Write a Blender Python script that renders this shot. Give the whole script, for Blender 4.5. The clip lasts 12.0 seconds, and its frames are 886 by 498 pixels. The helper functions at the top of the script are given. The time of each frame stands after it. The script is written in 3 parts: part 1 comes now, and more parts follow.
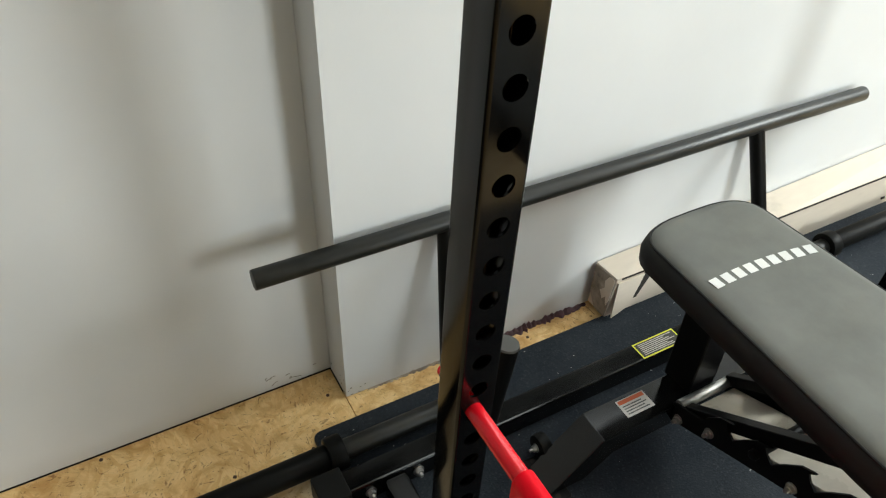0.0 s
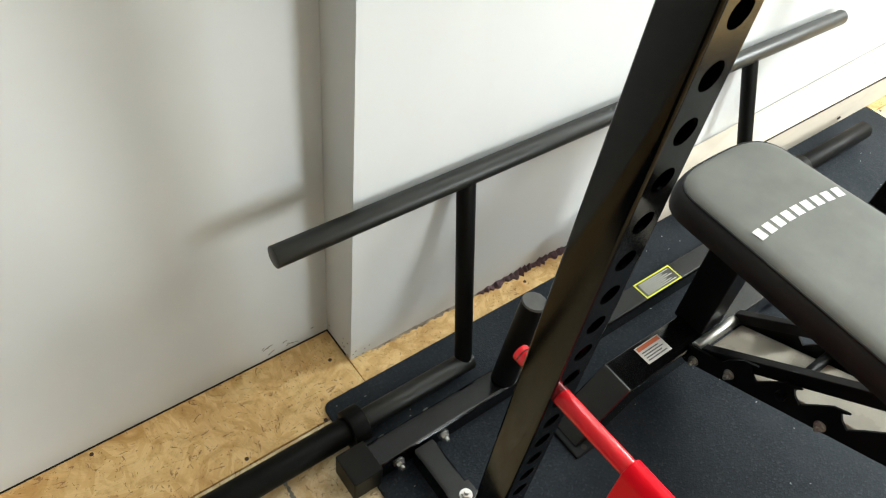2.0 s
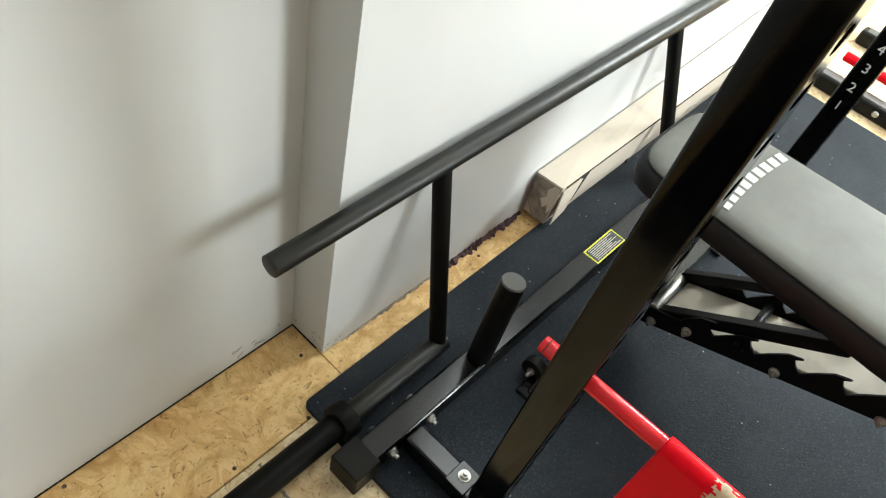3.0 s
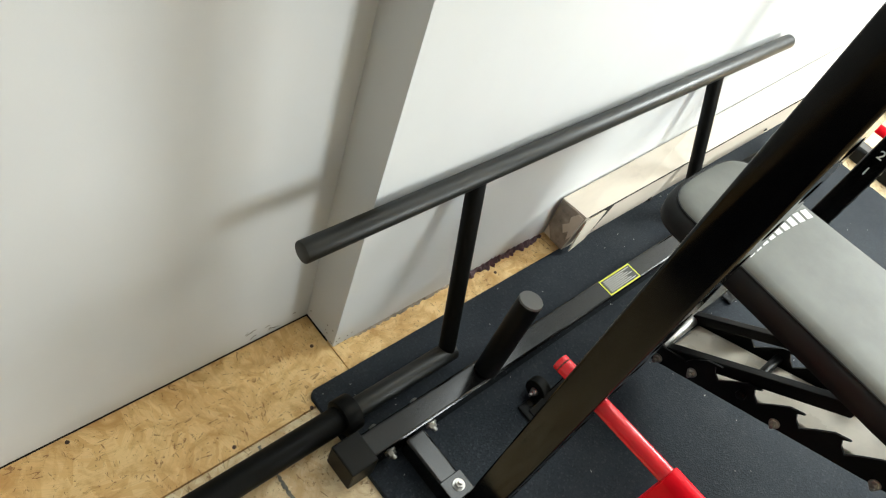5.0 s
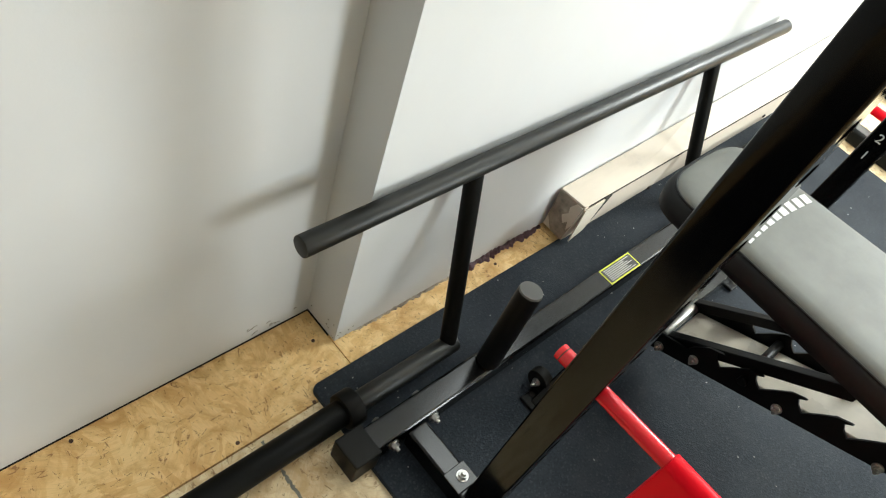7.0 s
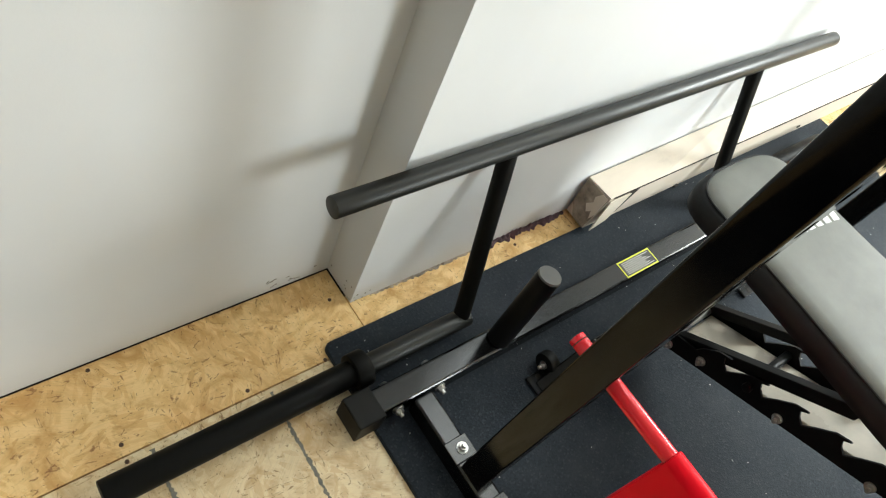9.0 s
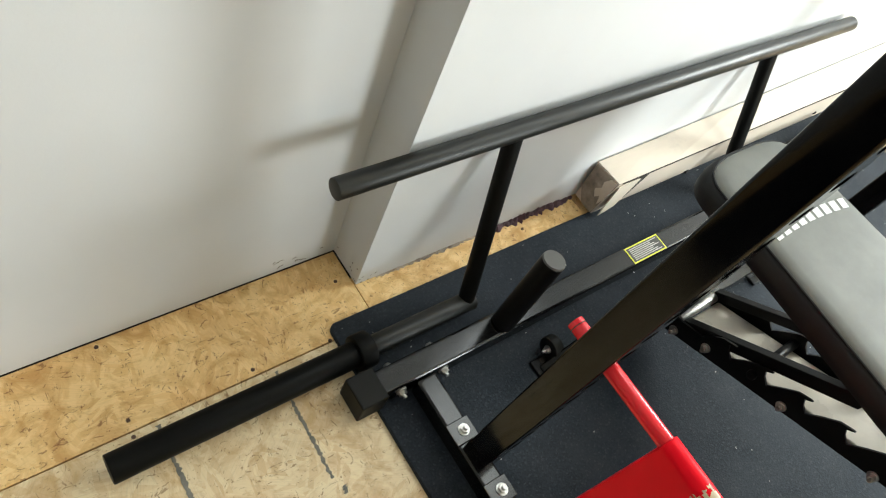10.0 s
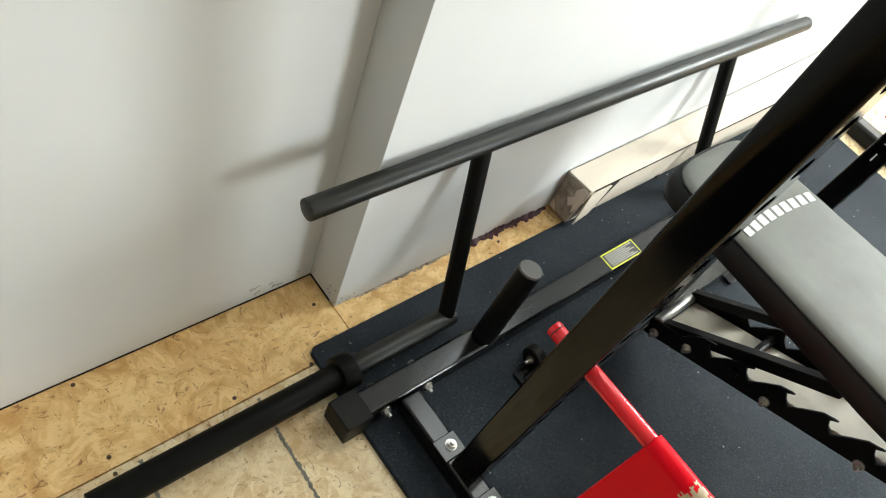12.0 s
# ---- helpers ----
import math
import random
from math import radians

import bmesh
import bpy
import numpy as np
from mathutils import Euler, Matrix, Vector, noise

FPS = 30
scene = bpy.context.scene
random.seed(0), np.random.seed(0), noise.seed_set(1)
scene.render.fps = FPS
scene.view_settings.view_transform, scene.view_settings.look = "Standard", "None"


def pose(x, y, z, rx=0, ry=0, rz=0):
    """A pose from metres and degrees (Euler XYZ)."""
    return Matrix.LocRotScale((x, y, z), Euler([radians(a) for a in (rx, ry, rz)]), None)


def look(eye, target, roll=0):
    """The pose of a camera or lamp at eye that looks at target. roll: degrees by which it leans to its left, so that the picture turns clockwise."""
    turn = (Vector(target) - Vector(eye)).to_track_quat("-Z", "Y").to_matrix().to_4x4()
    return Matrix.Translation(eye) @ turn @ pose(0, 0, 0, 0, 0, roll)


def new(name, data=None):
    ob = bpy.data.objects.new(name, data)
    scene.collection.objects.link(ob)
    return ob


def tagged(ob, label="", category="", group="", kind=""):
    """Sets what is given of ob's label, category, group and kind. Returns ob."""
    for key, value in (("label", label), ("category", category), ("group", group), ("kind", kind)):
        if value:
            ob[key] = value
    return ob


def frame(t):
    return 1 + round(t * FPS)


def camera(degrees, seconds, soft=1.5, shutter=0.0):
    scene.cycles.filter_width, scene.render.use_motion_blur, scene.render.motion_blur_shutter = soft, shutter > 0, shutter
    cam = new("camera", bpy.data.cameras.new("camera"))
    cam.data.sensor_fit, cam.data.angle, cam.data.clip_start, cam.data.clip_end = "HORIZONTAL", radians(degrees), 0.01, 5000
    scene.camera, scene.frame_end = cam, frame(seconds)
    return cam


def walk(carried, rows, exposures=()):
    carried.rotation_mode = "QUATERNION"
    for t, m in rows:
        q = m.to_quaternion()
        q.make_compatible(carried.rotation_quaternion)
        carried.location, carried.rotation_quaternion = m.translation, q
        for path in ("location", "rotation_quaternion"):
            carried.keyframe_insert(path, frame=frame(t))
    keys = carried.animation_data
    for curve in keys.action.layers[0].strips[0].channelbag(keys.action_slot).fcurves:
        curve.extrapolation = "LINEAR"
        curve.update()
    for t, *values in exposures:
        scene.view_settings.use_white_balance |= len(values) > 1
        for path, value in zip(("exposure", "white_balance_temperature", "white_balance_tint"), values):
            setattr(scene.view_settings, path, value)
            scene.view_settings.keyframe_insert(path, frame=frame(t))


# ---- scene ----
cam = camera(62.4, 12.0, soft=1.2)
PATH = [
    (0, (-0.328, -0.949, 1.285), (0.435, 0.361, -0.02), 2.5),
    (0.5, (-0.408, -0.871, 1.280), (0.376, 0.142, 0.015), 6.7),
    (1, (-0.481, -0.767, 1.281), (0.364, 0.140, -0.024), 8.5),
    (1.5, (-0.434, -0.760, 1.265), (0.349, 0.154, -0.073), 9.8),
    (2, (-0.452, -0.710, 1.271), (0.380, 0.185, -0.051), 8.6),
    (2.5, (-0.531, -0.602, 1.274), (0.51, 0.187, -0.241), 11.8),
    (3, (-0.565, -0.541, 1.283), (0.564, 0.137, -0.222), 16.3),
    (3.2, (-0.588, -0.535, 1.286), (0.575, 0.141, -0.193), 17.9),
    (4.8, (-0.612, -0.537, 1.290), (0.530, 0.192, -0.181), 22.3),
    (5, (-0.614, -0.533, 1.281), (0.532, 0.181, -0.194), 23.1),
    (5.5, (-0.62, -0.525, 1.28), (0.536, 0.161, -0.2), 24.7),
    (6, (-0.609, -0.529, 1.286), (0.519, 0.165, -0.213), 23.0),
    (6.5, (-0.613, -0.528, 1.282), (0.516, 0.167, -0.216), 23.0),
    (7, (-0.612, -0.537, 1.28), (0.525, 0.167, -0.207), 22.1),
    (7.2, (-0.608, -0.538, 1.279), (0.531, 0.158, -0.21), 22.8),
    (9, (-0.638, -0.524, 1.285), (0.343, 0.075, -0.100), 28.8),
    (9.5, (-0.63, -0.542, 1.281), (0.423, 0.11, -0.289), 28.8),
    (10, (-0.623, -0.54, 1.294), (0.417, 0.118, -0.282), 28.8),
    (10.5, (-0.622, -0.54, 1.289), (0.437, 0.133, -0.269), 28.9),
    (11, (-0.621, -0.541, 1.296), (0.461, 0.112, -0.255), 28.7),
    (11.5, (-0.617, -0.554, 1.298), (0.469, 0.109, -0.245), 26.9),
    (12, (-0.621, -0.555, 1.291), (0.48, 0.119, -0.237), 26.1),
]
walk(cam, [(t, look(eye, target, roll)) for t, eye, target, roll in PATH],
     exposures=[(0.0, -0.52), (0.3, -0.32), (1.2, -0.08), (2.8, -0.06), (4.8, -0.08), (12.0, -0.02)])

# ---- light ----
world = bpy.data.worlds.new("world")
scene.world = world
world.use_nodes = True
wn = world.node_tree
sky = wn.nodes.new("ShaderNodeTexSky")
sky.sky_type = 'NISHITA'
sky.sun_disc = False
sky.sun_elevation = radians(35)
sky.sun_rotation = radians(70)
wn.nodes["Background"].inputs[1].default_value = 0.12
wn.links.new(sky.outputs[0], wn.nodes["Background"].inputs[0])


def area_light(name, eye, target, sx, sy, watts, color):
    lamp = bpy.data.lights.new(name, "AREA")
    lamp.shape = "RECTANGLE"
    lamp.size, lamp.size_y, lamp.energy, lamp.color = sx, sy, watts, color
    ob = new(name, lamp)
    ob.matrix_world = look(eye, target)
    return ob


area_light("daylight_door", (1.20, -2.66, 0.88), (0.75, 0.0, 0.5), 0.55, 1.0, 57, (0.93, 1.0, 0.985))
area_light("daylight_window", (0.935, 0.0, 1.61), (0.25, -0.9, 0.0), 0.58, 1.40, 13, (0.93, 1.0, 0.985))
# Unseen, assumed east window, added to light the mat from the right.
area_light("assumed_high_window", (3.84, -1.15, 1.98), (0.5, -0.6, 0.1), 1.3, 0.78, 150, (0.93, 1.0, 0.985))


# ---- materials ----
def mat(name, color, rough=0.5, metal=0.0, spec=None):
    m = bpy.data.materials.new(name)
    m.use_nodes = True
    b = m.node_tree.nodes["Principled BSDF"]
    b.inputs["Base Color"].default_value = (*color, 1)
    b.inputs["Roughness"].default_value = rough
    b.inputs["Metallic"].default_value = metal
    if spec is not None:
        b.inputs["Specular IOR Level"].default_value = spec
    return m


def node(m, kind, **inputs):
    n = m.node_tree.nodes.new(kind)
    for key, value in inputs.items():
        n.inputs[key.replace("_", " ")].default_value = value
    return n


def link(m, a, b):
    m.node_tree.links.new(a, b)


def ramp(m, source, stops):
    n = m.node_tree.nodes.new("ShaderNodeValToRGB")
    while len(n.color_ramp.elements) < len(stops):
        n.color_ramp.elements.new(0.5)
    for e, (p, c) in zip(n.color_ramp.elements, stops):
        e.position, e.color = p, (*c, 1) if len(c) == 3 else c
    link(m, source, n.inputs[0])
    return n.outputs[0]


def mix(m, fac, a, b, blend="MIX"):
    n = m.node_tree.nodes.new("ShaderNodeMix")
    n.data_type, n.blend_type = "RGBA", blend
    for value, slot in ((fac, 0), (a, 6), (b, 7)):
        if isinstance(value, bpy.types.NodeSocket):
            link(m, value, n.inputs[slot])
        elif slot == 0:
            n.inputs[0].default_value = value
        else:
            n.inputs[slot].default_value = (*value, 1)
    return n.outputs[2]


def coords(m, scale=(1, 1, 1), kind="Object"):
    tc = m.node_tree.nodes.new("ShaderNodeTexCoord")
    mp = m.node_tree.nodes.new("ShaderNodeMapping")
    mp.inputs["Scale"].default_value = scale
    link(m, tc.outputs[kind], mp.inputs[0])
    return mp.outputs[0]


def noise_of(m, vec, scale, detail=4, rough=0.55, dist=0.0):
    n = node(m, "ShaderNodeTexNoise", Scale=scale, Detail=detail, Roughness=rough, Distortion=dist)
    link(m, vec, n.inputs["Vector"])
    return n.outputs["Fac"]


def bump(m, height, strength=0.2, distance=0.002):
    n = node(m, "ShaderNodeBump", Strength=strength, Distance=distance)
    link(m, height, n.inputs["Height"])
    link(m, n.outputs[0], m.node_tree.nodes["Principled BSDF"].inputs["Normal"])


def bsdf(m):
    return m.node_tree.nodes["Principled BSDF"]


def worn(name, color, rough, metal=0.0, vary=0.25, grain=220, big=6, strength=0.08, spec=None):
    """A plain surface with fine grain and broad smudges in colour and gloss."""
    m = mat(name, color, rough, metal, spec)
    v = coords(m)
    small, large = noise_of(m, v, grain, 3), noise_of(m, v, big, 5)
    dark = tuple(c * (1 - vary) for c in color)
    light = tuple(min(1, c * (1 + vary)) for c in color)
    link(m, ramp(m, large, [(0.3, dark), (0.7, light)]), bsdf(m).inputs["Base Color"])
    r = m.node_tree.nodes.new("ShaderNodeMapRange")
    r.inputs[1].default_value, r.inputs[2].default_value = 0.3, 0.7
    r.inputs[3].default_value, r.inputs[4].default_value = max(0.02, rough - 0.08), rough + 0.1
    link(m, large, r.inputs[0])
    link(m, r.outputs[0], bsdf(m).inputs["Roughness"])
    bump(m, small, strength, 0.001)
    return m


def wall_paint():
    m = mat("wall_paint", (0.72, 0.72, 0.71), 0.75)
    v = coords(m)
    big, fine = noise_of(m, v, 1.6, 5), noise_of(m, v, 160, 4, 0.6)
    scuff = noise_of(m, coords(m, (9, 9, 30)), 2.0, 8, 0.7)
    base = ramp(m, big, [(0.3, (0.60, 0.61, 0.615)), (0.7, (0.67, 0.68, 0.685))])
    marks = ramp(m, scuff, [(0.69, (0, 0, 0)), (0.78, (0.5, 0.5, 0.5))])
    link(m, mix(m, marks, base, (0.50, 0.50, 0.50)), bsdf(m).inputs["Base Color"])
    bump(m, fine, 0.12, 0.001)
    return m


def osb(name, light, mid, dark):
    """Pressed strands: two layers of long chips, each chip turned its own way."""
    m = mat(name, mid, 0.55)
    v = coords(m)
    layers = []
    for k, (scale, long) in enumerate(((17, 4.5), (26, 4.0))):
        cell = node(m, "ShaderNodeTexVoronoi", Scale=scale * 0.42, Randomness=1.0)
        shift = m.node_tree.nodes.new("ShaderNodeVectorMath")
        shift.operation = "ADD"
        shift.inputs[1].default_value = (3.7 * k, 1.3 * k, 0)
        link(m, v, shift.inputs[0])
        link(m, shift.outputs[0], cell.inputs["Vector"])
        sep = m.node_tree.nodes.new("ShaderNodeSeparateColor")
        link(m, cell.outputs["Color"], sep.inputs[0])
        ang = m.node_tree.nodes.new("ShaderNodeMath")
        ang.operation = "MULTIPLY"
        ang.inputs[1].default_value = 6.283
        link(m, sep.outputs[0], ang.inputs[0])
        rot = m.node_tree.nodes.new("ShaderNodeVectorRotate")
        rot.rotation_type = "Z_AXIS"
        link(m, shift.outputs[0], rot.inputs["Vector"])
        link(m, ang.outputs[0], rot.inputs["Angle"])
        st = m.node_tree.nodes.new("ShaderNodeMapping")
        st.inputs["Scale"].default_value = (scale, scale * long, 1)
        link(m, rot.outputs[0], st.inputs[0])
        chip = node(m, "ShaderNodeTexVoronoi", Scale=1.0, Randomness=1.0)
        link(m, st.outputs[0], chip.inputs["Vector"])
        tone = m.node_tree.nodes.new("ShaderNodeSeparateColor")
        link(m, chip.outputs["Color"], tone.inputs[0])
        fibre = node(m, "ShaderNodeTexNoise", Scale=1.6, Detail=4)
        st2 = m.node_tree.nodes.new("ShaderNodeMapping")
        st2.inputs["Scale"].default_value = (scale * 1.2, scale * long * 4, 1)
        link(m, rot.outputs[0], st2.inputs[0])
        link(m, st2.outputs[0], fibre.inputs["Vector"])
        layers.append((tone.outputs[0], tone.outputs[1], fibre.outputs["Fac"], chip.outputs["Distance"]))
    deep = (0.84 * mid[0], 0.74 * mid[1], 0.62 * mid[2])
    pale = tuple(min(0.95, 1.06 * c) for c in light)
    a = ramp(m, layers[0][0], [(0.0, mid), (0.30, pale), (0.62, light), (0.82, mid), (1.0, deep)])
    b = ramp(m, layers[1][0], [(0.0, pale), (0.35, light), (0.75, mid), (1.0, deep)])
    base = mix(m, ramp(m, layers[1][1], [(0.45, (0, 0, 0)), (0.55, (1, 1, 1))]), a, b)
    base = mix(m, 0.35, base, tuple((p + q) / 2 for p, q in zip(light, mid)))
    mottle = ramp(m, noise_of(m, v, 15, 6, 0.62, 1.2), [(0.47, (0, 0, 0)), (0.68, (0.95, 0.95, 0.95))])
    base = mix(m, mottle, base, (0.74 * mid[0], 0.62 * mid[1], 0.48 * mid[2]))
    base = mix(m, ramp(m, layers[0][2], [(0.3, (0.3, 0.3, 0.3)), (0.5, (0, 0, 0))]), base, tuple(0.6 * c for c in mid))
    for sx, sy, sc in ((11, 34, 2.6), (30, 10, 2.8), (20, 20, 2.6)):
        slit = ramp(m, noise_of(m, coords(m, (sx, sy, 1)), sc, 5, 0.6, 1.8), [(0.635, (0, 0, 0)), (0.675, (0.72, 0.72, 0.72))])
        base = mix(m, slit, base, dark)
    worn_spot = ramp(m, noise_of(m, v, 42, 4, 0.6, 1.4), [(0.60, (0, 0, 0)), (0.70, (0.7, 0.7, 0.7))])
    patch = ramp(m, noise_of(m, v, 4.5, 3), [(0.44, (0, 0, 0)), (0.58, (1, 1, 1))])
    base = mix(m, mix(m, 1.0, worn_spot, patch, "MULTIPLY"), base, (0.56 * mid[0], 0.44 * mid[1], 0.32 * mid[2]))
    broad = ramp(m, noise_of(m, v, 3.0, 4), [(0.3, (0.82, 0.80, 0.76)), (0.7, (1, 1, 1))])
    base = mix(m, 1.0, base, broad, "MULTIPLY")
    link(m, base, bsdf(m).inputs["Base Color"])
    bump(m, layers[0][0], 0.25, 0.0012)
    return m


def rubber():
    m = mat("crumb_rubber", (0.030, 0.036, 0.043), 0.62, spec=0.12)
    v = coords(m)
    grain = node(m, "ShaderNodeTexVoronoi", Scale=300.0)
    link(m, v, grain.inputs["Vector"])
    sep = m.node_tree.nodes.new("ShaderNodeSeparateColor")
    link(m, grain.outputs["Color"], sep.inputs[0])
    base = ramp(m, sep.outputs[0], [(0.0, (0.011, 0.0145, 0.020)), (0.9, (0.0185, 0.0240, 0.0315)), (0.97, (0.029, 0.036, 0.044))])
    dust = ramp(m, noise_of(m, v, 5.0, 8, 0.65), [(0.4, (0, 0, 0)), (0.75, (0.35, 0.35, 0.35))])
    base = mix(m, dust, base, (0.050, 0.059, 0.068))
    link(m, base, bsdf(m).inputs["Base Color"])
    bump(m, grain.outputs["Distance"], 0.5, 0.0012)
    return m


def vinyl(name, color, rough):
    m = mat(name, color, rough, spec=0.3)
    v = coords(m)
    leather = node(m, "ShaderNodeTexVoronoi", Scale=900.0)
    leather.feature = "DISTANCE_TO_EDGE"
    link(m, v, leather.inputs["Vector"])
    big = noise_of(m, v, 9, 6, 0.6)
    base = ramp(m, big, [(0.3, tuple(0.8 * c for c in color)), (0.7, tuple(1.15 * c for c in color))])
    link(m, base, bsdf(m).inputs["Base Color"])
    bump(m, leather.outputs["Distance"], 0.15, 0.0004)
    return m


def cardboard(name, color):
    m = mat(name, color, 0.8)
    v = coords(m, (6, 25, 25))
    f = noise_of(m, v, 3, 4)
    s = noise_of(m, coords(m), 7, 7, 0.65)
    base = ramp(m, f, [(0.3, tuple(0.95 * c for c in color)), (0.7, color)])
    base = mix(m, ramp(m, s, [(0.60, (0, 0, 0)), (0.75, (0.5, 0.5, 0.5))]), base, tuple(0.6 * c for c in color))
    link(m, base, bsdf(m).inputs["Base Color"])
    bump(m, f, 0.15, 0.001)
    return m


M_WALL = wall_paint()
M_CEILING = worn("ceiling_paint", (0.82, 0.82, 0.80), 0.85, vary=0.04, big=3)
M_OSB = osb("osb_strand_board", (0.92, 0.66, 0.315), (0.84, 0.55, 0.23), (0.24, 0.085, 0.02))
M_OSB_PALE = osb("osb_strand_board_pale", (0.92, 0.77, 0.52), (0.86, 0.69, 0.43), (0.28, 0.14, 0.055))
M_RUBBER = rubber()
M_BLACK = worn("black_powder_coat", (0.0035, 0.0035, 0.0035), 0.38, spec=0.16, vary=0.3, strength=0.05)
M_POST = worn("black_gloss_post", (0.0022, 0.0021, 0.002), 0.13, vary=0.3, strength=0.006, spec=0.24)
# Sleeve and collar finish; also darkens the drop posts in place of shade.
M_SLEEVE_POST_SHADE = worn("black_sleeve_and_shaded_post", (0.004, 0.004, 0.0036), 0.46, vary=0.2, spec=0.10)
M_GLOSS = worn("glossy_black_powder_coat", (0.0025, 0.0025, 0.0024), 0.12, vary=0.3, strength=0.006, spec=0.46)
M_SATIN = worn("satin_black_bar_finish", (0.0085, 0.009, 0.0075), 0.40, vary=0.2, strength=0.06, spec=0.46)
M_CAP = worn("black_moulded_plastic", (0.006, 0.006, 0.005), 0.48, vary=0.15, spec=0.18)
M_CAPGREY = worn("grey_plastic_plug", (0.10, 0.10, 0.095), 0.5, vary=0.15)
M_RED = worn("red_powder_coat", (0.80, 0.003, 0.014), 0.34, vary=0.08, spec=0.1)
M_RED_GLOSS = worn("glossy_red_paint", (0.74, 0.004, 0.014), 0.22, vary=0.08, spec=0.6)
M_ZINC = worn("zinc_bolt", (0.52, 0.51, 0.49), 0.40, 1.0, vary=0.2)
M_VINYL = vinyl("grey_vinyl", (0.124, 0.126, 0.112), 0.55)
M_VINYL_BLACK = vinyl("black_vinyl", (0.005, 0.005, 0.005), 0.62)
M_WHITE = worn("white_print", (0.62, 0.62, 0.60), 0.6, vary=0.1)
M_CARD = cardboard("pale_cardboard", (0.68, 0.60, 0.50))
M_CARD_END = worn("torn_grey_cardboard", (0.30, 0.25, 0.20), 0.9, vary=0.6, big=28, grain=120, strength=0.4)
M_CREAM = worn("cream_painted_steel", (0.80, 0.73, 0.61), 0.3, vary=0.12, big=14)
# Near-black colour that stands in for shade inside gaps, slots and holes.
M_GAP_SHADE = worn("gap_shade", (0.02, 0.016, 0.012), 0.9)
M_YELLOW = worn("yellow_print", (0.78, 0.80, 0.05), 0.5, vary=0.05)
M_LABEL = worn("grey_label", (0.045, 0.045, 0.036), 0.4, vary=0.1)
M_LABELW = worn("white_label", (0.6, 0.58, 0.55), 0.4, vary=0.08)
M_ORANGE = worn("orange_print", (0.55, 0.12, 0.04), 0.5, vary=0.1)
M_FOAM = worn("purple_brown_foam", (0.10, 0.055, 0.065), 0.9, vary=0.5, grain=90, big=40)
M_STREAK = worn("grey_adhesive_smear", (0.20, 0.19, 0.16), 0.8, vary=0.3, big=60)
M_SCREW = worn("rusty_screw_head", (0.09, 0.05, 0.03), 0.6, 0.4)
M_STICKER = worn("worn_cream_sticker", (0.55, 0.42, 0.28), 0.5, vary=0.3, big=80)
M_STICKDARK = worn("dark_sticker_print", (0.10, 0.04, 0.02), 0.5, vary=0.3)


# ---- building helpers ----
def part(name, bm, material, parent=None, label=""):
    me = bpy.data.meshes.new(name)
    bmesh.ops.recalc_face_normals(bm, faces=bm.faces)
    bm.to_mesh(me)
    bm.free()
    for m in material if isinstance(material, (list, tuple)) else [material]:
        me.materials.append(m)
    ob = new(name, me)
    ob.parent = parent
    if label:
        ob["label"] = label
    return ob


def smooth(ob, angle=40):
    me = ob.data
    for p in me.polygons:
        p.use_smooth = True
    me.set_sharp_from_angle(angle=radians(angle))
    return ob


def empty(name, label, category, group="", kind=""):
    e = new(name)
    e.empty_display_size = 0.05
    return tagged(e, label, category, group, kind)


def box(lo, hi, r=0.0, seg=2, m=None):
    bm = bmesh.new()
    bmesh.ops.create_cube(bm, size=1)
    lo, hi = Vector(lo), Vector(hi)
    for v in bm.verts:
        v.co = Vector([(lo[i] + hi[i]) / 2 + v.co[i] * (hi[i] - lo[i]) for i in range(3)])
    if r:
        bmesh.ops.bevel(bm, geom=bm.edges[:], offset=r, segments=seg, affect="EDGES", profile=0.5)
    if m:
        bm.transform(m)
    return bm


def rod(p0, p1, r0, r1=None, seg=32, bev=0.0):
    """A round bar between two points, with bevelled ends."""
    p0, p1 = Vector(p0), Vector(p1)
    r1 = r0 if r1 is None else r1
    length = (p1 - p0).length
    bm = bmesh.new()
    bmesh.ops.create_cone(bm, segments=seg, radius1=r0, radius2=r1, depth=length, cap_ends=True)
    if bev:
        rims = [e for e in bm.edges if len(e.link_faces) == 2 and any(len(f.verts) > 4 for f in e.link_faces)]
        bmesh.ops.bevel(bm, geom=rims, offset=bev, segments=2, affect="EDGES", profile=0.5)
    q = (p1 - p0).to_track_quat("Z", "Y").to_matrix().to_4x4()
    bm.transform(Matrix.Translation((p0 + p1) / 2) @ q)
    return bm


def pipe(points, r, seg=24):
    """A swept round bar through a row of points."""
    pts = [Vector(p) for p in points]
    bm = bmesh.new()
    rings = []
    up = Vector((0.123, 0.98, 0.31))
    for i, p in enumerate(pts):
        d = (pts[min(i + 1, len(pts) - 1)] - pts[max(i - 1, 0)]).normalized()
        side = d.cross(up).normalized()
        top = side.cross(d).normalized()
        rings.append([bm.verts.new(p + r * (math.cos(a) * side + math.sin(a) * top)) for a in (2 * math.pi * k / seg for k in range(seg))])
    for a, b in zip(rings, rings[1:]):
        for k in range(seg):
            bm.faces.new((a[k], a[(k + 1) % seg], b[(k + 1) % seg], b[k]))
    bm.faces.new(rings[0])
    bm.faces.new(rings[-1])
    return bm


